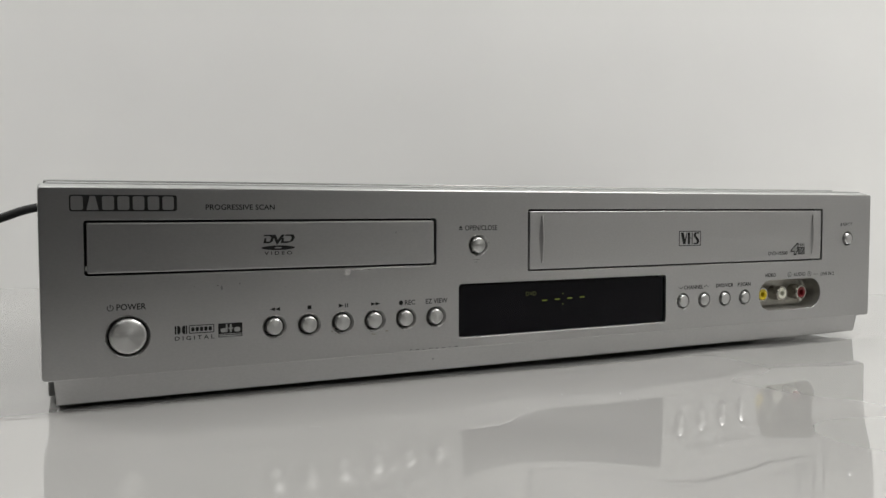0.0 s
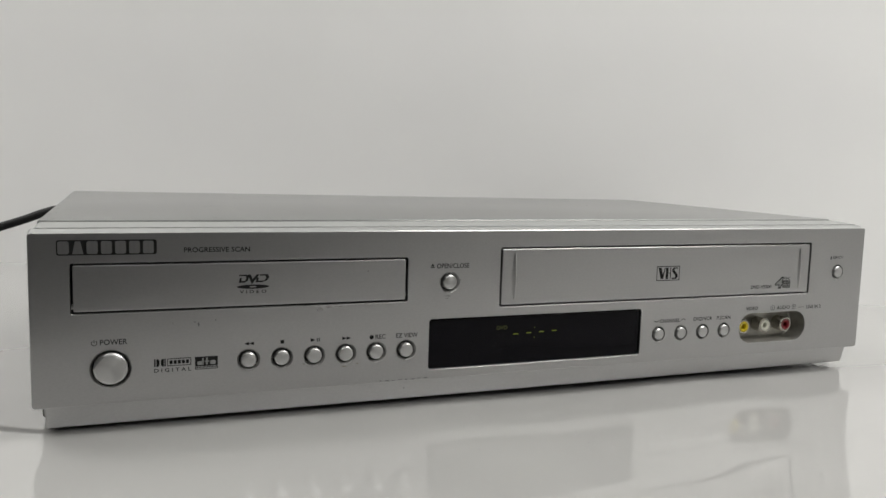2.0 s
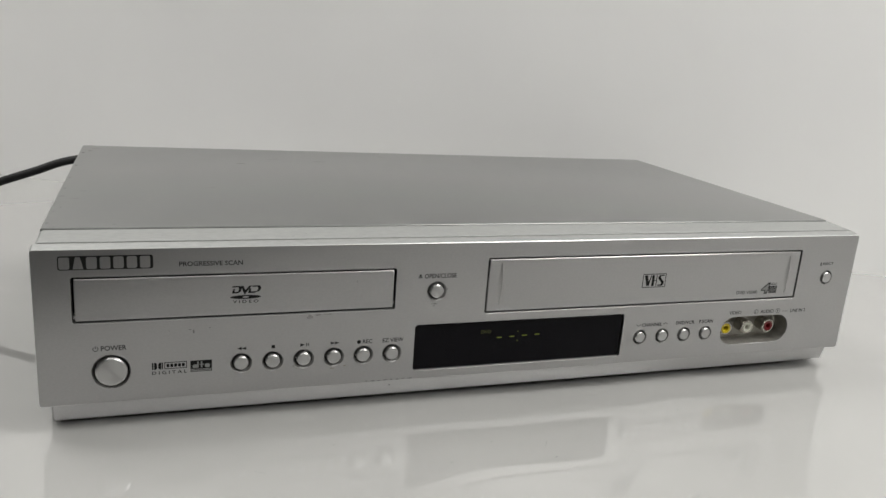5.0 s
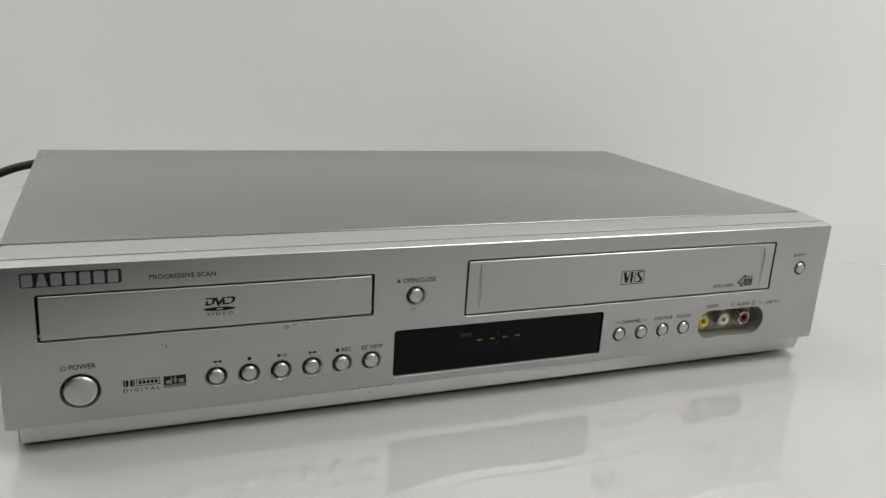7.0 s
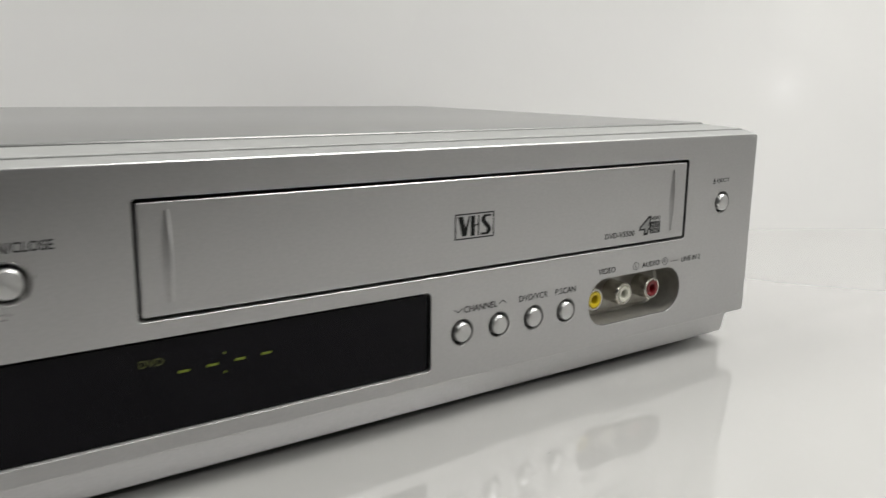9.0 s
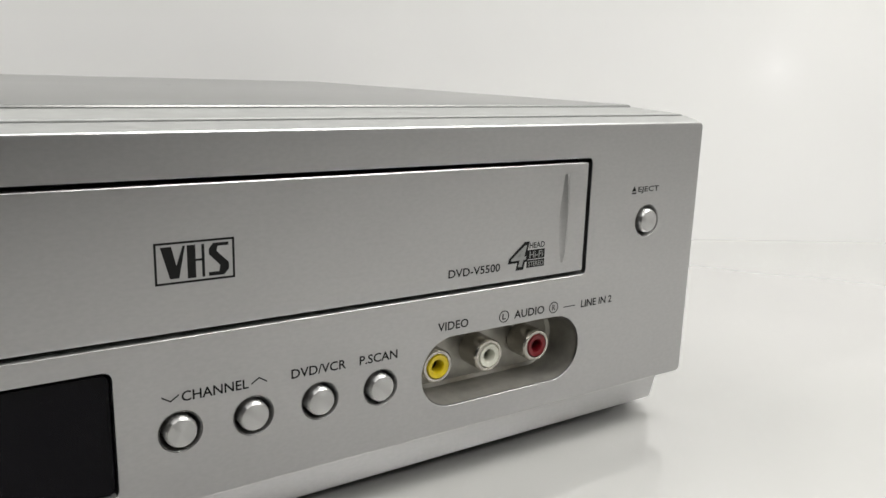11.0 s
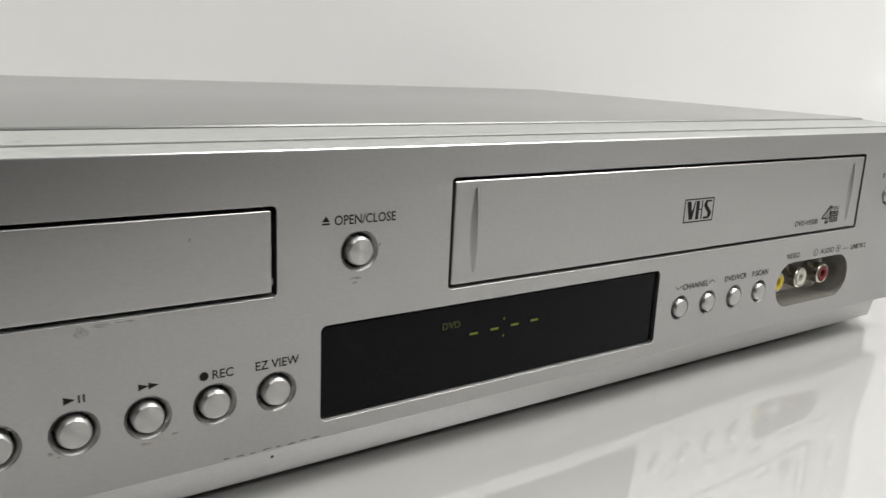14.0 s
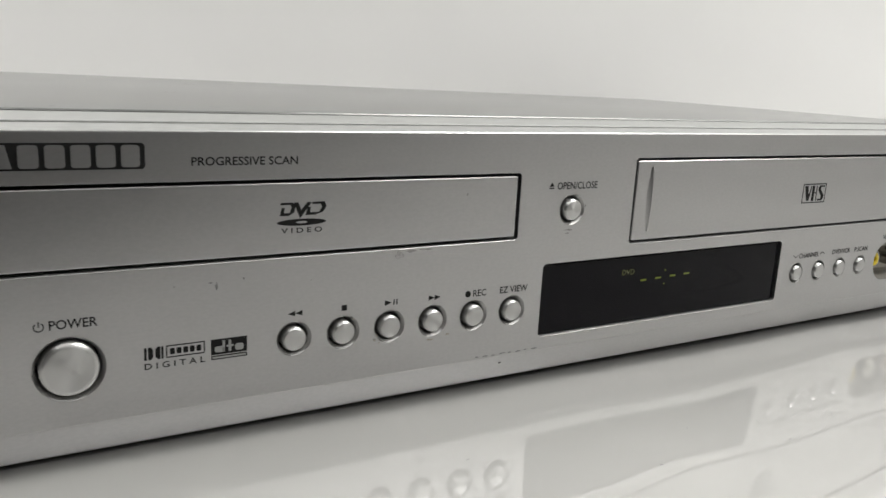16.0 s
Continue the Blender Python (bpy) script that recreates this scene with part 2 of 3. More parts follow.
def setting(name, x0, x1, y0, y1, z0, z1, mat, label, category, bevel=0.0):
    bm = block(bmesh.new(), x0, x1, y0, y1, z0, z1, bevel)
    ob = new(name, mesh_of(name, bm, mat))
    ob.matrix_world = ROOM
    return tagged(ob, label, category, kind="structure")


# ---- the room ----
setting("wall_back", -1.6, 1.6, 0.0, 0.08, -0.75, 1.55, wall_paint, "smooth white backdrop wall board behind the table", "wall")
# unseen walls, ceiling and floor, added; their tones shape what the silver reflects
setting("wall_left", -1.68, -1.6, -2.3, 0.08, -0.75, 1.55, pale_paint, "unseen plain pale side wall, added to bounce light", "wall")
setting("wall_right", 1.6, 1.68, -2.3, 0.08, -0.75, 1.55, pale_paint, "unseen plain pale side wall, added to bounce light", "wall")
setting("wall_front", -1.6, 1.6, -2.3, -2.22, -0.75, 1.55, front_paint, "unseen plain dim grey wall opposite the backdrop, added to darken reflections", "wall")
setting("ceiling", -1.68, 1.68, -2.3, 0.08, 1.55, 1.63, room_paint, "unseen plain dim grey ceiling, added to close the room", "ceiling")
setting("floor", -1.68, 1.68, -2.3, 0.08, -0.83, -0.75, floor_wood, "unseen dark plain floor, added for the silver to reflect", "floor")

# a table with a wide glossy white top that butts against the wall
table = tagged(new("table"), "wide table with a glossy white reflective top", "table")
table.matrix_world = Matrix.Translation((0.3, 0.0, -0.75))


def room_part(name, x0, x1, y0, y1, z0, z1, mat, bevel=0.0, label=""):
    bm = block(bmesh.new(), x0, x1, y0, y1, z0, z1, bevel)
    bmesh.ops.transform(bm, matrix=Matrix.Translation((0.305, 0.350, 0)) @ Matrix.Rotation(radians(-29.6), 4, "Z"), verts=bm.verts)
    return part(name, bm, mat, table, label)



# swells in the thin glossy sheet: x, y, reach and height
SWELLS = [(0.14, -0.10, 0.025, 0.00144), (0.28, -0.12, 0.025, -0.00079), (0.18, -0.14, 0.025, -0.00021), (0.32, -0.02, 0.025, 0.00096),
          (0.28, -0.06, 0.025, 0.00047), (0.18, -0.04, 0.025, 0.00067), (0.26, -0.08, 0.025, 0.00027), (0.20, -0.20, 0.025, -0.00115)]


def eased(a):
    a = min(1.0, max(0.0, a))
    return a * a * (3 - 2 * a)


def table_height(x, y):
    """The sheet sags into a shallow trough before the recorder and lies flat behind it."""
    u = 0.9 * math.tanh((x - 0.22) / 0.18)
    v = (min(y, 0.0) + 0.07) / 0.1
    if v < -1.2:
        v = -1.2 - 0.8 * math.tanh((-1.2 - v) / 0.8)
    z = -0.00261 + 0.00134 * v + 0.00407 * v * v - 0.00122 * u + 0.00064 * u * v + 0.00071 * u * u
    for cx, cy, reach, high in SWELLS:
        z += high * math.exp(-((x - cx) ** 2 + (min(y, 0.0) - cy) ** 2) / (2 * reach * reach))
    return z * (1 - eased(y / 0.08)) * (1 - eased((abs(x - 0.22) - 0.35) / 0.4))


def sheet(x0, x1, y0, y1, thick, nx, ny):
    """A bent rectangular sheet on the table, with its underside."""
    spots = [(x0 + (x1 - x0) * i / nx, y0 + (y1 - y0) * j / ny) for j in range(ny + 1) for i in range(nx + 1)]
    verts = []
    for x, y in spots:
        p = ROOM @ Vector((x, y, 0))
        verts.append((p.x, p.y, table_height(p.x, p.y)))
    faces = [(j * (nx + 1) + i, j * (nx + 1) + i + 1, (j + 1) * (nx + 1) + i + 1, (j + 1) * (nx + 1) + i) for j in range(ny) for i in range(nx)]
    edge = list(range(nx + 1)) + [(j + 1) * (nx + 1) + nx for j in range(ny)] + [ny * (nx + 1) + i for i in range(nx - 1, -1, -1)] + [j * (nx + 1) for j in range(ny - 1, 0, -1)]
    low = len(verts)
    verts += [(verts[k][0], verts[k][1], -thick) for k in edge]
    m = len(edge)
    faces += [(edge[i], low + i, low + (i + 1) % m, edge[(i + 1) % m]) for i in range(m)]
    faces.append(tuple(low + i for i in range(m - 1, -1, -1)))
    me = bpy.data.meshes.new("tabletop")
    me.from_pydata(verts, [], faces)
    bm = bmesh.new()
    bm.from_mesh(me)
    bpy.data.meshes.remove(me)
    return bm


tabletop = part("tabletop", sheet(-1.25, 1.25, -0.60, 0.004, 0.03, 400, 120), table_gloss, table, "glossy white tabletop with fine scratches and gentle waves")
for lx in (-1.18, 1.18):
    for ly in (-0.55, -0.06):
        room_part("leg", lx - 0.03, lx + 0.03, ly - 0.03, ly + 0.03, -0.75, -0.03, white_plastic, 0.003)


def table_scratch(x, y, length, width, turn, seed):
    rnd = random.Random(seed)
    bm = bmesh.new()
    c, s = math.cos(radians(turn)), math.sin(radians(turn))
    n = 6
    up, low = [], []
    for i in range(n + 1):
        u = (i / n - 0.5) * length
        w = width / 2 * (0.2 + 0.8 * math.sin(math.pi * (i + 0.4) / (n + 0.8))) * rnd.uniform(0.5, 1.2)
        o = rnd.uniform(-0.15, 0.15) * length * 0.2
        up.append((u, o + w))
        low.append((u, o - w))
    bm.faces.new([bm.verts.new((x + c * u - s * v, y + s * u + c * v, table_height(x + c * u - s * v, y + s * u + c * v) + 0.00008)) for u, v in up + low[::-1]])
    return part("scratch", bm, chip, tabletop)


for i, (x, y, length, width, turn) in enumerate((
        (0.216, -0.058, 0.0016, 0.0010, 20), (0.191, -0.041, 0.0025, 0.0003, 60), (0.167, -0.054, 0.0012, 0.0007, 0), (0.216, -0.047, 0.0060, 0.0004, 55),
        (0.086, -0.045, 0.0050, 0.0004, -30), (0.245, -0.052, 0.0040, 0.0003, 50), (0.300, -0.030, 0.0014, 0.0006, 0), (0.120, -0.030, 0.0012, 0.0006, 10))):
    table_scratch(x, y, length, width, turn, 40 + i)

# body of the unseen main lamp, added under the ceiling
added_main_panel = tagged(new("added_main_panel"), "unseen white rectangular light panel, added as the main source", "light")
added_main_panel.location = LAMP.translation


def lamp_part(name, x, y, z0, z1, mat, bevel):
    bm = block(bmesh.new(), -x, x, -y, y, z0, z1, bevel)
    bmesh.ops.transform(bm, matrix=LAMP, verts=bm.verts)
    return part(name, bm, mat, added_main_panel)


# housings for the two added strips
for place in STRIPS:
    added_strip_body = tagged(new("added_strip_body"), "unseen broad white strip light, added under the ceiling to brighten the wall", "light", "strip lights along the wall")
    added_strip_body.location = place.translation
    for name, x, y, z0, z1, mat in (("housing", 0.58, 0.24, 0.025, 0.19, white_plastic), ("diffuser", 0.56, 0.225, 0.006, 0.025, lamp_diffuser)):
        bm = block(bmesh.new(), -x, x, -y, y, z0, z1, 0.003)
        bmesh.ops.transform(bm, matrix=place, verts=bm.verts)
        part(name, bm, mat, added_strip_body)
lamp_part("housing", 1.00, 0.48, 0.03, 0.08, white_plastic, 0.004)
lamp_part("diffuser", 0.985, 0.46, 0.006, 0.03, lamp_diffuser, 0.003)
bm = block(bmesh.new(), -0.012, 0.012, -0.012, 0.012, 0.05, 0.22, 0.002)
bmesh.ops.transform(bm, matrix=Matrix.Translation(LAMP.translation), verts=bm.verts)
part("ceiling_rod", bm, white_plastic, added_main_panel)

# ---- the recorder ----
recorder = tagged(new("dvd_vcr_recorder"), "scuffed silver video recorder with disc tray, standing on the white table", "video recorder")
recorder.location = (0.215, 0.117, 0.0)

W, TOP, LOW = 0.430, 0.0830, 0.0135
TRAY = (0.0139, 0.1533, 0.0506, 0.0710)
SLOT = (0.1993, 0.3907, 0.0462, 0.0749)
WINDOW = (0.1640, 0.2800, 0.0180, 0.0420)
RECESS = (0.3435, 0.3899, 0.0200, 0.0366)
# name, x, z, hole radius, cap radius
BUTTONS = [("power_button", 0.0282, 0.0281, 0.0079, 0.0065)]
BUTTONS += [("function_button", 0.0825 + 0.0141 * i, 0.0283, 0.0048, 0.0033) for i in range(6)]
BUTTONS += [("open_close_button", 0.1737, 0.0590, 0.0049, 0.0034), ("eject_button", 0.4112, 0.0580, 0.0042, 0.0031)]
BUTTONS += [("channel_button", 0.2912 + 0.0140 * i, 0.0282, 0.0041, 0.0030) for i in range(4)]

holes = [rect(*TRAY, 0.0012), rect(*SLOT, 0.0012), rect(*WINDOW, 0.0016), rect(*RECESS, 0.0082, 10)]
holes += [disc(x, z, r, 40) for _, x, z, r, _ in BUTTONS]
bm = panel(bmesh.new(), rect(-0.0006, W, LOW, TOP, 0.0014, 4), holes, 0.0, 0.0052, 0.0005, 0.00008)
for v in bm.verts:  # the flange behind the front edge rises to the bezel
    if v.co.y > 0.005 and v.co.z > TOP - 0.0016:
        v.co.z += 0.0012
faceplate = part("faceplate", bm, silver, recorder, "brushed silver faceplate with worn printing", 12)
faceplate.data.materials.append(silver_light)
for p in faceplate.data.polygons:  # the upper lip's lit look is put into a duller silver tone
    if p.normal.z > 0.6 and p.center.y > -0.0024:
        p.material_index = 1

bm = panel(bmesh.new(), rect(0.0006, W - 0.0012, 0.0142, 0.0855, 0.002), [rect(0.006, W - 0.006, 0.0170, 0.0785)], 0.0054, 0.0224, 0.0003, 0.0)
for v in bm.verts:  # its upper face falls a little towards the front
    if v.co.z > 0.08:
        v.co.z -= 0.0008 * (0.0224 - v.co.y) / 0.017
bezel_frame = part("bezel_frame", bm, silver_light, recorder, "pale silver bezel strip behind the faceplate", 12)
# black plate added behind the openings so their shaded gaps look dark
bm = block(bmesh.new(), 0.0040, W - 0.0040, 0.0135, 0.0200, 0.0100, 0.0800)
part("gap_shade_backing", bm, black_plastic, recorder)


def lid_rise(x, y):
    return max(0, (y - 0.021) / 0.212) * (0.0026 - 0.0026 * x / W)


bm = block(bmesh.new(), 0.0008, W - 0.0033, 0.0226, 0.2330, 0.0034, 0.0862, 0.0009, 3)
for v in bm.verts:  # the lid sits a little proud on one side
    if v.co.z > 0.05:
        v.co.z += lid_rise(v.co.x, v.co.y)
cover = part("cover", bm, cover_paint, recorder, "grey painted metal cover with scratches")
bm = bmesh.new()
profile = [(0.0056, 0.0138), (0.0074, 0.0040), (0.0076, 0.0034), (0.0081, 0.0030), (0.0090, 0.0028), (0.0195, 0.0028), (0.0195, 0.0138)]
ends = [[bm.verts.new((x, y, z)) for y, z in profile] for x in (0.0030, 0.0036, W - 0.0021, W - 0.0015)]
for e, inset in ((ends[0], 0.0006), (ends[3], 0.0006)):
    for v in e:
        v.co.y += inset if v.co.y < 0.01 else 0
        v.co.z += inset if v.co.z < 0.003 else 0
for e, side in ((ends[0], 1), (ends[1], 1), (ends[2], -1), (ends[3], -1)):
    for v in e:  # the ends lean inwards
        v.co.x += side * 0.0008 * (0.0138 - v.co.z) / 0.011
for p, q in zip(ends, ends[1:]):
    for i in range(len(p)):
        k = (i + 1) % len(p)
        bm.faces.new((p[i], p[k], q[k], q[i]))
bm.faces.new(ends[0])
bm.faces.new(ends[3])
plinth = part("plinth", bm, silver, recorder, "recessed silver plinth strip")
for fx in (0.035, 0.395):
    for fy in (0.065, 0.205):
        bm = bmesh.new()
        bmesh.ops.create_cone(bm, cap_ends=True, segments=24, radius1=0.010, radius2=0.011, depth=0.0042, matrix=Matrix.Translation((fx, fy, 0.0021)))
        part("foot", bm, black_plastic, recorder)


# disc tray door
bm = panel(bmesh.new(), rect(TRAY[0] + 0.0011, TRAY[1] - 0.0011, TRAY[2] + 0.0010, TRAY[3] - 0.0010, 0.0005, 3), [], 0.0002, 0.0100, 0.0004)
tray_door = part("disc_tray_door", bm, silver, recorder, "closed silver disc tray door", 12)

for x, z in ((0.0146, 0.0535), (0.1524, 0.0540)):
    part("latch", block(bmesh.new(), x - 0.00035, x + 0.00035, 0.0008, 0.0040, z - 0.0008, z + 0.0008, 0.0001), ring_metal, tray_door, "small silver latch in the gap")


def grip_sides(cx, side, f):
    """Where a finger grip's long slope starts and where its steep side ends, at the share f of its height."""
    c = math.cos(math.pi * (f - 0.5))
    return cx - side * (0.0003 + 0.0012 * c), cx + side * (0.0009 + 0.0004 * c)


def grip_outline(cx, cz, side, high, n=14):
    """A slim upright finger grip with flat ends, anticlockwise."""
    both = [(sorted(grip_sides(cx, side, i / n)), cz + high * (2 * i / n - 1)) for i in range(n + 1)]
    return [(x[1], z) for x, z in both] + [(x[0], z) for x, z in reversed(both)]


# cassette door with two raised finger grips
GRIPS = [(0.2068, 0.0610, 1, 0.0109), (0.3826, 0.0607, 1, 0.0107)]
bm = panel(bmesh.new(), rect(SLOT[0] + 0.0010, SLOT[1] - 0.0010, SLOT[2] + 0.0010, SLOT[3] - 0.0010, 0.0006, 3), [grip_outline(*g) for g in GRIPS], 0.0001, 0.0040, 0.0004, 0.0)
cassette_door = part("cassette_door", bm, silver, recorder, "closed silver cassette slot door", 12)
for cx, cz, side, high in GRIPS:
    bm = bmesh.new()
    rows, n = [], 16
    for i in range(n + 1):
        z = cz + high * (2 * i / n - 1)
        start, wall = grip_sides(cx, side, i / n)
        foot = wall - side * 0.0008
        high_here = 0.00035 + 0.00035 * math.cos(math.pi * (i / n - 0.5))
        row = [(start + (foot - start) * u, 0.00012 - high_here * u ** 1.4) for u in (0, 0.25, 0.5, 0.75, 1)]
        row += [(wall, 0.00012)]
        rows.append([bm.verts.new((x, y, z)) for x, y in row])
    for p, q in zip(rows, rows[1:]):
        for i in range(len(p) - 1):
            bm.faces.new((p[i], p[i + 1], q[i + 1], q[i]))
    bm.faces.new(rows[0])
    bm.faces.new(rows[-1])
    part("finger_grip", bm, silver, cassette_door)

# display window and its lit segments
# the upper gap shows the black plate in place of recess shade
bm = panel(bmesh.new(), rect(WINDOW[0] + 0.0003, WINDOW[1] - 0.0003, WINDOW[2] + 0.0003, WINDOW[3] - 0.0008, 0.0013, 3), [], 0.0012, 0.0060, 0.0002)
window = part("display_window", bm, window_black, recorder, "glossy black display window", 12)
for i in range(4):
    x, z = 0.2092 + 0.0070 * i, 0.0325 + 0.0002 * i
    marks("dash_segment", [[(x - 0.0014, z - 0.0003), (x + 0.0013, z - 0.0003), (x + 0.0014, z + 0.0003), (x - 0.0013, z + 0.0003)]], 0.0012, lit_segment, window, "lit yellow-green dash")
for z in (0.0352, 0.0303):
    marks("colon_dot", [disc(0.2193, z, 0.00028, 12)], 0.0012, lit_segment, window, "lit yellow-green dot")
lettering("DVD", 0.1990, 0.2046, 0.0350, 0.0369, 0.0012, lit_dim, window, "indicator", "dim yellow-green indicator letters")


# buttons: a round cap in a countersunk hole, with a darker ring
def button(name, x, z, r, cap):
    bm = lathe(bmesh.new(), x, z, [(0, -0.0008), (cap * 0.80, -0.0009), (cap * 0.86, -0.00086), (cap * 0.94, -0.0006), (cap * 0.99, -0.0002), (cap, 0.0003), (cap, 0.0060), (0, 0.0060)])
    ob = part(name, bm, spun_metal, recorder, "round spun-metal push button")
    bm = lathe(bmesh.new(), x, z, [(r - 0.00012, 0.00005), (r - 0.0002, 0.0001), (cap + (r - cap) * 0.45, 0.0010), (cap + (r - cap) * 0.35, 0.0022), (cap + (r - cap) * 0.35, 0.0058), (r - 0.00012, 0.0058), (r - 0.00012, 0.00005)])
    part("ring", bm, ring_metal, ob, "dark metal ring")
    return ob


for spec in BUTTONS:
    button(*spec)

# phono sockets in a stadium-shaped recess
x0, x1, z0, z1 = RECESS
bm = bmesh.new()
outline = rect(x0 + 0.0002, x1 - 0.0002, z0 + 0.0002, z1 - 0.0002, 0.0080, 10)
rings = [[bm.verts.new((x, y, z)) for x, z in grown(outline, d)] for y, d in ((0.0004, 0.0), (0.0100, -0.0004), (0.0108, -0.0012))]
for p, q in zip(rings, rings[1:]):
    for i in range(len(p)):
        j = (i + 1) % len(p)
        bm.faces.new((p[i], p[j], q[j], q[i]))
bm.faces.new(rings[-1])
part("socket_recess", bm, recess_metal, recorder, "stadium-shaped grey metallic recess")
DEEP = 0.0014
for x, colour, word in ((0.3502, yellow, "yellow"), (0.3648, white_plastic, "white"), (0.3795, red_plastic, "red")):
    z = 0.0284
    bm = lathe(bmesh.new(), x, z, [(0.0029, 0.0026 + DEEP), (0.0031, 0.0023 + DEEP), (0.0037, 0.0023 + DEEP), (0.0040, 0.0027 + DEEP), (0.0040, 0.0106), (0.0029, 0.0106), (0.0029, 0.0026 + DEEP)], 32)
    jack = part("phono_socket", bm, nickel, recorder, f"nickel phono socket with {word} insert")
    bm = lathe(bmesh.new(), x, z, [(r, y + DEEP) for r, y in ((0.0015, 0.0060), (0.0015, 0.0026), (0.0017, 0.0022), (0.0027, 0.0020), (0.00288, 0.0023), (0.00288, 0.0060))], 32)
    part("insert", bm, colour, jack, f"{word} plastic insert")
    bm = lathe(bmesh.new(), x, z, [(0, 0.0052 + DEEP), (0.0018, 0.0052 + DEEP), (0.0018, 0.0062 + DEEP), (0, 0.0062 + DEEP)], 20)
    part("contact_hole", bm, hole_dark, jack)

# ---- printing on the faceplate ----
lettering("POWER", 0.0244, 0.0346, 0.0379, 0.0402, 0, ink, faceplate)
lettering("PROGRESSIVE SCAN", 0.0566, 0.0830, 0.0747, 0.0768, 0, ink, faceplate)
lettering("OPEN/CLOSE", 0.1671, 0.1832, 0.0655, 0.0678, 0, ink, faceplate)
lettering("REC", 0.1384, 0.1431, 0.0341, 0.0362, 0, ink, faceplate)
lettering("EZ VIEW", 0.1481, 0.1585, 0.0341, 0.0362, 0, ink, faceplate)
lettering("CHANNEL", 0.2916, 0.3043, 0.0340, 0.0360, 0, ink, faceplate)
lettering("DVD/VCR", 0.3130, 0.3250, 0.0341, 0.0361, 0, ink, faceplate)
lettering("P.SCAN", 0.3281, 0.3372, 0.0341, 0.0361, 0, ink, faceplate)
lettering("VIDEO", 0.3474, 0.3556, 0.0382, 0.0402, 0, ink, faceplate)
lettering("AUDIO", 0.3688, 0.3780, 0.0380, 0.0400, 0, ink, faceplate)
lettering("LINE IN 2", 0.3900, 0.4006, 0.0377, 0.0396, 0, ink, faceplate)
lettering("EJECT", 0.4071, 0.4147, 0.0652, 0.0670, 0, ink, faceplate)
for x, letter in ((0.3658, "L"), (0.3810, "R")):
    bm = bmesh.new()
    lathe(bm, x, 0.0390, [(0.00125, 0.0), (0.00125, -0.00005), (0.00145, -0.00005), (0.00145, 0.0)], 24)
    part("circle_mark", bm, ink, faceplate)
    lettering(letter, x - 0.0005, x + 0.0005, 0.0383, 0.0397, 0, ink, faceplate)
marks("dash_mark", [rect(0.3842, 0.3880, 0.0385, 0.0387)], 0, ink, faceplate)


def arrow(x, z, w, h):
    """A triangle that points along +x (w > 0) or -x."""
    return [(x, z - h / 2), (x + w, z), (x, z + h / 2)]


marks("rewind_mark", [arrow(0.0827, 0.0353, -0.0021, 0.0015), arrow(0.0847, 0.0353, -0.0021, 0.0015)], 0, ink, faceplate)
marks("stop_mark", [rect(0.0959, 0.0975, 0.0345, 0.0361)], 0, ink, faceplate)
marks("play_pause_mark", [arrow(0.1090, 0.0353, 0.0022, 0.0017), rect(0.1117, 0.1121, 0.0345, 0.0361), rect(0.1126, 0.1130, 0.0345, 0.0361)], 0, ink, faceplate)
marks("forward_mark", [arrow(0.1231, 0.0353, 0.0021, 0.0015), arrow(0.1251, 0.0353, 0.0021, 0.0015)], 0, ink, faceplate)
marks("record_mark", [disc(0.1366, 0.0351, 0.0010, 20)], 0, ink, faceplate)
for x, z, w in ((0.1650, 0.0667, 0.0019), (0.4057, 0.0661, 0.0015)):
    marks("eject_mark", [[(x - w / 2, z - 0.0002), (x + w / 2, z - 0.0002), (x, z + 0.0011)], rect(x - w / 2, x + w / 2, z - 0.0009, z - 0.0005)], 0, ink, faceplate)


def chevron(x, z, w, h, t):
    return [(x - w / 2, z), (x, z + h), (x + w / 2, z), (x + w / 2, z + t), (x, z + h + t), (x - w / 2, z + t)]


marks("channel_down_mark", [chevron(0.2896, 0.0353, 0.0031, -0.0010, 0.0003)], 0, ink, faceplate)
marks("channel_up_mark", [chevron(0.3064, 0.0346, 0.0031, 0.0010, 0.0003)], 0, ink, faceplate)
arc = [(0.0223 + 0.00115 * math.sin(radians(a)), 0.0389 + 0.00115 * math.cos(radians(a))) for a in range(35, 330, 15)]
inner = [(0.0223 + 0.00088 * math.sin(radians(a)), 0.0389 + 0.00088 * math.cos(radians(a))) for a in range(35, 330, 15)]
bm = bmesh.new()
for i in range(len(arc) - 1):
    slab(bm, [arc[i], arc[i + 1], inner[i + 1], inner[i]], 0)
slab(bm, rect(0.02215, 0.02245, 0.0389, 0.0402), 0)
part("power_mark", bm, ink, faceplate)

# maker's mark: seven plain raised blocks on a dark back
marks("maker_back", [rect(0.0095, 0.0462, 0.0742, 0.0802, 0.0009, 3)], 0, ink, faceplate, thick=0.0001)
for i in range(7):
    x = 0.0100 + 0.00517 * i
    shape = rect(x, x + 0.0040, 0.0747, 0.0797, 0.0007, 3)
    if i == 1:
        shape = [(x, 0.0747), (x + 0.0040, 0.0747), (x + 0.0029, 0.0797), (x + 0.0011, 0.0797)]
    marks("maker_block", [shape], 0, silver, faceplate, "raised silver block of the maker's mark", 0.0005)

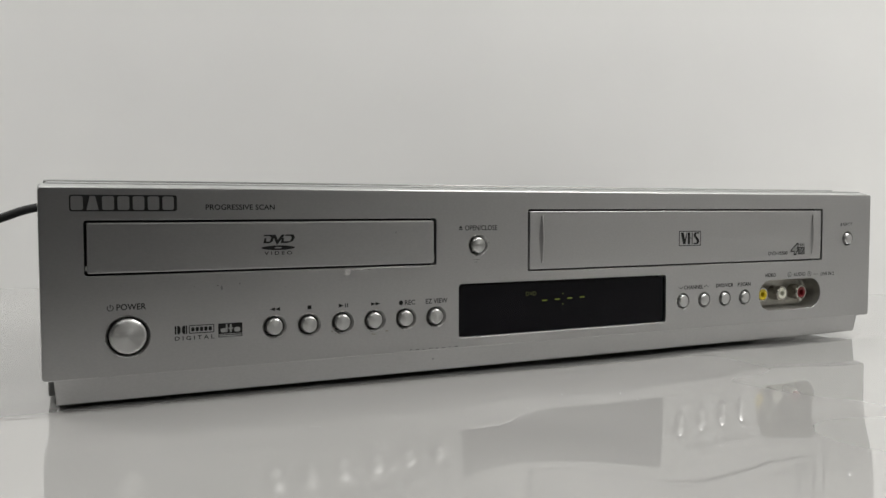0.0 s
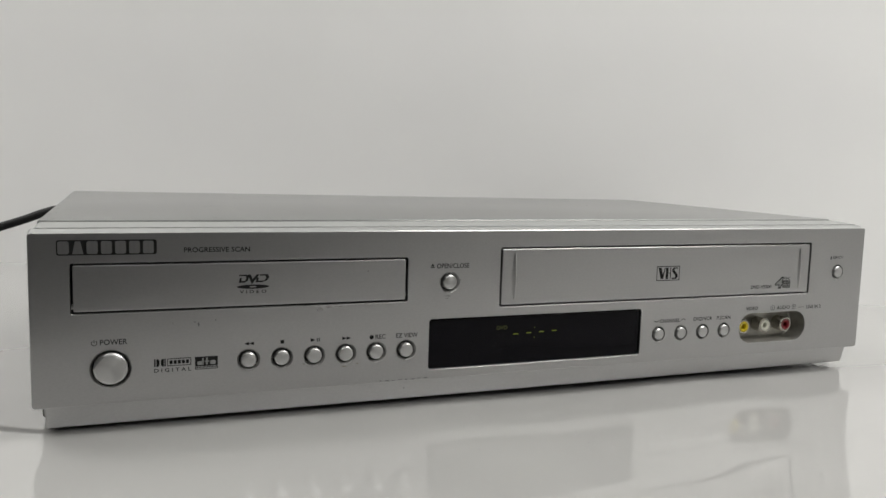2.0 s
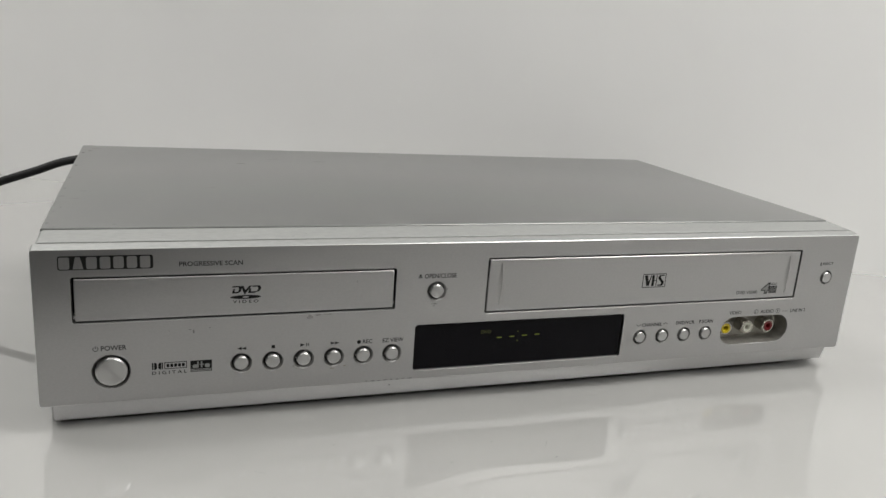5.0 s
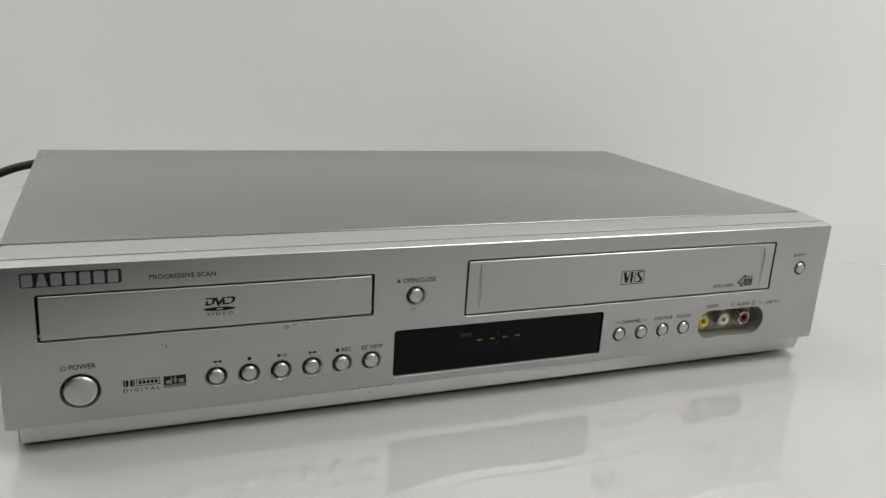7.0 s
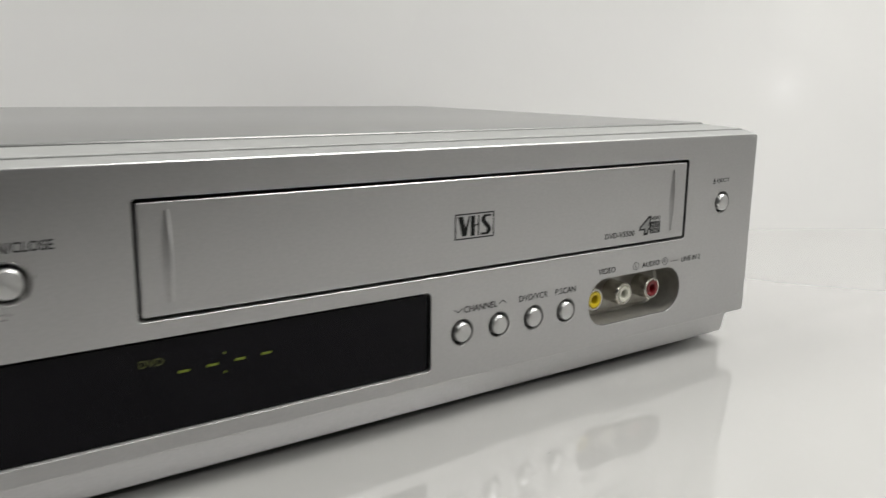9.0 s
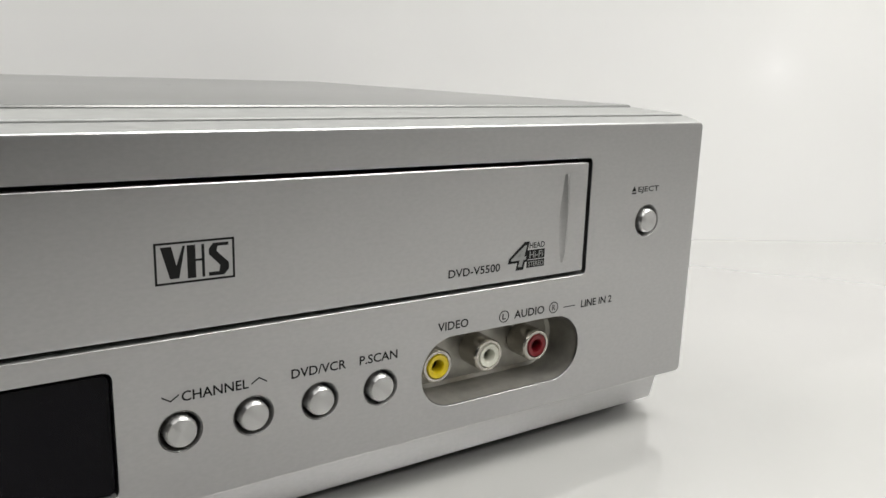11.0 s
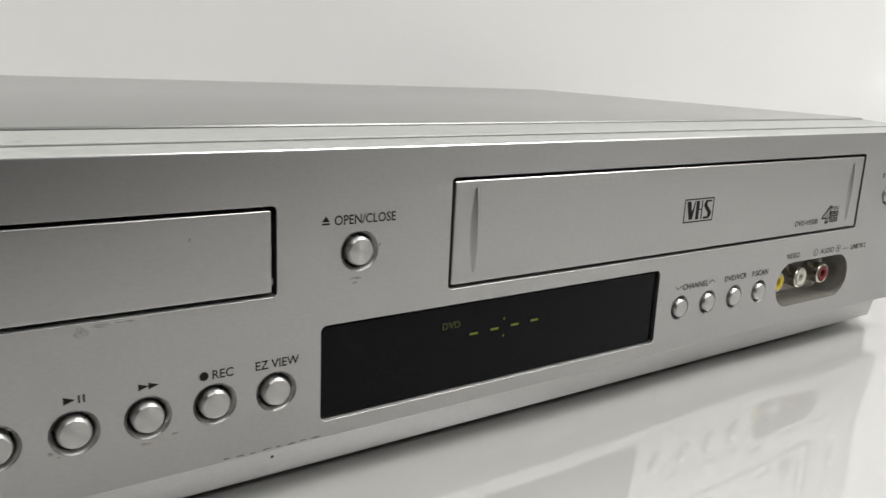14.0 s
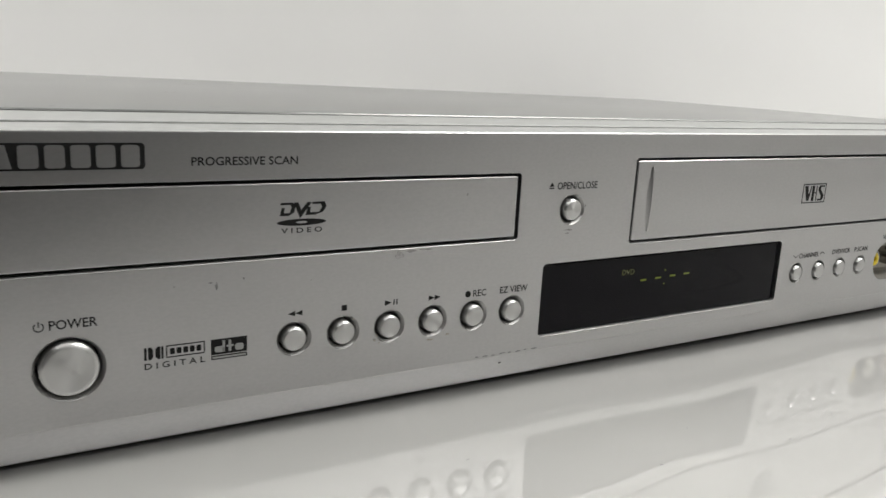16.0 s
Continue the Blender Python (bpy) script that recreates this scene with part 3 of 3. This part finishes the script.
# sound-format badges as plain shapes
marks("sound_badge", [rect(0.0446, 0.0452, 0.0277, 0.0309), [(0.0455, 0.0277), (0.0462, 0.0277), (0.0467, 0.0284), (0.0467, 0.0302), (0.0462, 0.0309), (0.0455, 0.0309)],
                      [(0.0484, 0.0277), (0.0478, 0.0277), (0.0472, 0.0284), (0.0472, 0.0302), (0.0478, 0.0309), (0.0484, 0.0309)], rect(0.0486, 0.0491, 0.0277, 0.0309)], 0, ink, faceplate)
frame_outer = [rect(0.0497, 0.0591, 0.0306, 0.0309), rect(0.0497, 0.0591, 0.0277, 0.0280), rect(0.0497, 0.0500, 0.0280, 0.0306), rect(0.0588, 0.0591, 0.0280, 0.0306)]
marks("sound_badge_frame", frame_outer + [rect(0.0506 + 0.0016 * i, 0.0518 + 0.0016 * i, 0.0285, 0.0301, 0.0003, 2) for i in range(5)], 0, ink, faceplate)
lettering("D I G I T A L", 0.0446, 0.0591, 0.0253, 0.0269, 0, ink, faceplate)
marks("sound_badge_plate", [rect(0.0606, 0.0698, 0.0268, 0.0309), rect(0.0606, 0.0698, 0.0255, 0.0266)], 0, ink, faceplate)
marks("sound_badge_shape", [rect(0.0615, 0.0640, 0.0274, 0.0290, 0.0006, 3), rect(0.0635, 0.0641, 0.0274, 0.0304), rect(0.0650, 0.0657, 0.0274, 0.0304), rect(0.0645, 0.0663, 0.0286, 0.0291),
                            rect(0.0667, 0.0689, 0.0274, 0.0292, 0.0006, 3), rect(0.0609, 0.0695, 0.0258, 0.0263)], -0.00006, silver_light, faceplate)

# ---- printing on the doors ----
yd = 0.0002
marks("disc_badge", [
    [(0.0784, 0.0615), (0.0808, 0.0615), (0.0822, 0.0623), (0.0827, 0.0641), (0.0818, 0.0649), (0.0787, 0.0649), (0.0785, 0.0643), (0.0812, 0.0643), (0.0815, 0.0636), (0.0810, 0.0622), (0.0795, 0.0622), (0.0797, 0.0636), (0.0789, 0.0636)],
    [(0.0821, 0.0649), (0.0834, 0.0649), (0.0841, 0.0629), (0.0858, 0.0649), (0.0870, 0.0649), (0.0838, 0.0607)],
    [(0.0853, 0.0615), (0.0880, 0.0615), (0.0901, 0.0622), (0.0911, 0.0636), (0.0905, 0.0649), (0.0872, 0.0649), (0.0871, 0.0643), (0.0894, 0.0643), (0.0898, 0.0635), (0.0890, 0.0622), (0.0865, 0.0622), (0.0867, 0.0636), (0.0858, 0.0636)]], yd, ink, tray_door)
bm = bmesh.new()
n = 40
outer = [bm.verts.new((0.0843 + 0.0067 * math.cos(2 * math.pi * i / n), yd - 0.00005, 0.0597 + 0.0009 * math.sin(2 * math.pi * i / n))) for i in range(n)]
inside = [bm.verts.new((0.0843 + 0.0015 * math.cos(2 * math.pi * i / n), yd - 0.00005, 0.0597 + 0.0003 * math.sin(2 * math.pi * i / n))) for i in range(n)]
for i in range(n):
    k = (i + 1) % n
    bm.faces.new((outer[i], outer[k], inside[k], inside[i]))
part("disc_badge_ring", bm, ink, tray_door)
lettering("V I D E O", 0.0788, 0.0899, 0.0569, 0.0583, yd, ink, tray_door)

yc = 0.0001
vx0, vx1, vz0, vz1, t = 0.2880, 0.3023, 0.0562, 0.0638, 0.0004
marks("tape_badge_frame", [rect(vx0, vx1, vz1 - t, vz1), rect(vx0, vx1, vz0, vz0 + t), rect(vx0, vx0 + t, vz0 + t, vz1 - t), rect(vx1 - t, vx1, vz0 + t, vz1 - t)], yc, ink, cassette_door)
marks("tape_badge", [
    [(0.2891, 0.0630), (0.2910, 0.0630), (0.2918, 0.0595), (0.2930, 0.0630), (0.2934, 0.0630), (0.2922, 0.0572), (0.2906, 0.0572)],
    rect(0.2937, 0.2952, 0.0570, 0.0630), rect(0.2963, 0.2968, 0.0570, 0.0630), rect(0.2952, 0.2963, 0.0600, 0.0604),
    [(0.2975, 0.0570), (0.3003, 0.0570), (0.3012, 0.0580), (0.3012, 0.0592), (0.2990, 0.0615), (0.2992, 0.0624), (0.3012, 0.0624), (0.3012, 0.0630), (0.2984, 0.0630), (0.2976, 0.0620), (0.2976, 0.0610), (0.2996, 0.0588), (0.2994, 0.0577), (0.2975, 0.0577)]], yc, ink, cassette_door)
lettering("DVD-V5500", 0.3498, 0.3640, 0.0500, 0.0519, yc, ink, cassette_door)
lettering("4", 0.3662, 0.3724, 0.0496, 0.0562, yc, ink, cassette_door, shear=0.2, bold=0.07)
lettering("4", 0.3670, 0.3716, 0.0504, 0.0554, yc - 0.00006, silver_light, cassette_door, shear=0.2, bold=0.015)
lettering("HEAD", 0.3724, 0.3770, 0.0545, 0.0559, yc, ink, cassette_door)
marks("stereo_plate", [rect(0.3718, 0.3771, 0.0519, 0.0541), rect(0.3718, 0.3771, 0.0499, 0.0517)], yc, ink, cassette_door)
lettering("Hi-Fi", 0.3725, 0.3765, 0.0522, 0.0538, yc - 0.00006, silver_light, cassette_door)
lettering("STEREO", 0.3722, 0.3768, 0.0502, 0.0514, yc - 0.00006, silver_light, cassette_door)

# ---- wear ----
marks("paint_chip", [blotch(0.0622, 0.0448, 0.0010, 0.0026, 3), blotch(0.0607, 0.0457, 0.0020, 0.0005, 4), blotch(0.0690, 0.0461, 0.0006, 0.0008, 5)], 0, chip, faceplate)
marks("scuff", [blotch(0.1130, 0.0488, 0.0036, 0.0032, 6), blotch(0.1165, 0.0498, 0.0060, 0.0012, 7), blotch(0.1215, 0.0499, 0.0080, 0.0007, 8)], 0, chip_pale, faceplate)
marks("scuff", [blotch(0.1728, 0.0526, 0.0050, 0.0009, 9), blotch(0.1725, 0.0515, 0.0020, 0.0008, 10), blotch(0.1790, 0.0600, 0.0008, 0.0012, 11)], 0, chip_pale, faceplate)
for shape in [blotch(0.141 + 0.0031 * i, 0.0146 - 0.0001 * (i % 3), 0.0034 if i % 2 else 0.0018, 0.0005, 20 + i) for i in range(8)]:
    marks("edge_chip", [shape], 0, chip, faceplate)
for shape in (blotch(0.0520, 0.0455, 0.0004, 0.0006, 30), blotch(0.0870, 0.0440, 0.0005, 0.0004, 31), blotch(0.1060, 0.0250, 0.0010, 0.0008, 32)):
    marks("paint_chip", [shape], 0, chip_pale, faceplate)
marks("paint_chip", [blotch(0.1545, 0.0085, 0.0010, 0.0008, 33)], 0.0066, chip, plinth, thick=0.0004)

for i, (x, z, w, h) in enumerate(((0.1062, 0.0247, 0.0012, 0.0012), (0.1075, 0.0238, 0.0010, 0.0006), (0.1068, 0.0262, 0.0006, 0.0008), (0.1242, 0.0225, 0.0030, 0.0012),
                                  (0.1300, 0.0235, 0.0020, 0.0010), (0.1405, 0.0255, 0.0012, 0.0008), (0.0995, 0.0318, 0.0016, 0.0005))):
    marks("stain", [blotch(x, z, w, h, 100 + i)], 0, grime, faceplate)
marks("scuff", [blotch(0.1345, 0.0650, 0.0006, 0.0014, 120)], 0.0002, chip_pale, tray_door)


def top_mark(x, y, w, h, turn, seed, z, mat, parent, name="scratch"):
    bm = bmesh.new()
    c, s = math.cos(radians(turn)), math.sin(radians(turn))
    bm.faces.new([bm.verts.new((x + c * u - s * v, y + s * u + c * v, z + 0.00006)) for u, v in blotch(0, 0, w, h, seed, 13)])
    return part(name, bm, mat, parent)


for i, (x, y, w, h, turn) in enumerate(((0.098, 0.178, 0.013, 0.0016, -2), (0.121, 0.196, 0.010, 0.0010, 2), (0.150, 0.190, 0.011, 0.0014, 0), (0.075, 0.105, 0.010, 0.0010, 15),
                                        (0.072, 0.035, 0.0012, 0.008, 30), (0.030, 0.028, 0.003, 0.0014, 0), (0.010, 0.078, 0.010, 0.0008, 20), (0.012, 0.095, 0.007, 0.0007, 15),
                                        (0.010, 0.222, 0.008, 0.0020, 10), (0.007, 0.212, 0.004, 0.0030, 20), (0.005, 0.060, 0.0010, 0.004, 0), (0.006, 0.028, 0.0030, 0.0020, 40), (0.200, 0.215, 0.006, 0.0010, 0), (0.150, 0.026, 0.003, 0.0010, 0), (0.250, 0.060, 0.004, 0.0006, 0), (0.330, 0.140, 0.004, 0.0008, -20))):
    top_mark(x, y, w, h, turn, 60 + i, 0.0862 + lid_rise(x, y), chip if w * h < 0.000005 else chip_pale, cover)
for i, (x, y, w, h, turn) in enumerate(((0.106, 0.0085, 0.0040, 0.0008, 40), (0.112, 0.0120, 0.0030, 0.0006, 30), (0.318, 0.0140, 0.0260, 0.0003, 2), (0.337, 0.0130, 0.0060, 0.0004, 10),
                                        (0.345, 0.0125, 0.0060, 0.0005, 5), (0.050, 0.0120, 0.0015, 0.0008, 0), (0.140, 0.0100, 0.0030, 0.0003, 0))):
    top_mark(x, y, w, h, turn, 80 + i, 0.0855 - 0.0008 * (0.0224 - y) / 0.017, chip, bezel_frame)

# worn spots along the cover's edges
rnd = random.Random(17)
for i, (x, y, w, h) in enumerate(((0.0026, 0.031, 0.0022, 0.0050), (0.0030, 0.052, 0.0018, 0.0026), (0.0032, 0.083, 0.0042, 0.0013), (0.0030, 0.101, 0.0030, 0.0016), (0.0028, 0.128, 0.0016, 0.0030),
                                  (0.0030, 0.163, 0.0020, 0.0024), (0.0034, 0.205, 0.0024, 0.0040), (0.0060, 0.2300, 0.0070, 0.0016), (0.0300, 0.2305, 0.0050, 0.0009), (0.118, 0.2305, 0.0040, 0.0008),
                                  (0.0050, 0.0242, 0.0060, 0.0009), (0.0760, 0.0240, 0.0030, 0.0007), (0.2050, 0.0240, 0.0040, 0.0006))):
    top_mark(x, y, w, h, rnd.uniform(-12, 12), 200 + i, 0.0862 + lid_rise(x, y), chip, cover, "paint_chip")

# ---- power cord ----
cu = bpy.data.curves.new("power_cord", "CURVE")
cu.dimensions, cu.bevel_depth, cu.bevel_resolution, cu.resolution_u = "3D", 0.0027, 4, 10
route = [(0.060, 0.236, 0.055), (0.040, 0.252, 0.070), (0.012, 0.250, 0.0775), (-0.010, 0.246, 0.0758), (-0.030, 0.244, 0.0690), (-0.055, 0.244, 0.0600),
         (-0.100, 0.250, 0.0390), (-0.150, 0.262, 0.0160), (-0.200, 0.280, 0.0045), (-0.270, 0.300, 0.0030), (-0.420, 0.330, 0.0030)]
sp = cu.splines.new("BEZIER")
sp.bezier_points.add(len(route) - 1)
for p, co in zip(sp.bezier_points, route):
    p.co, p.handle_left_type, p.handle_right_type = co, "AUTO", "AUTO"
ob = bpy.data.objects.new("power_cord", cu)
scene.collection.objects.link(ob)
bpy.context.view_layer.update()
me = bpy.data.meshes.new_from_object(ob.evaluated_get(bpy.context.evaluated_depsgraph_get()))
bpy.data.objects.remove(ob)
bm = bmesh.new()
bm.from_mesh(me)
part("power_cord", bm, cord_rubber, recorder, "black rubber power cord bending out behind")
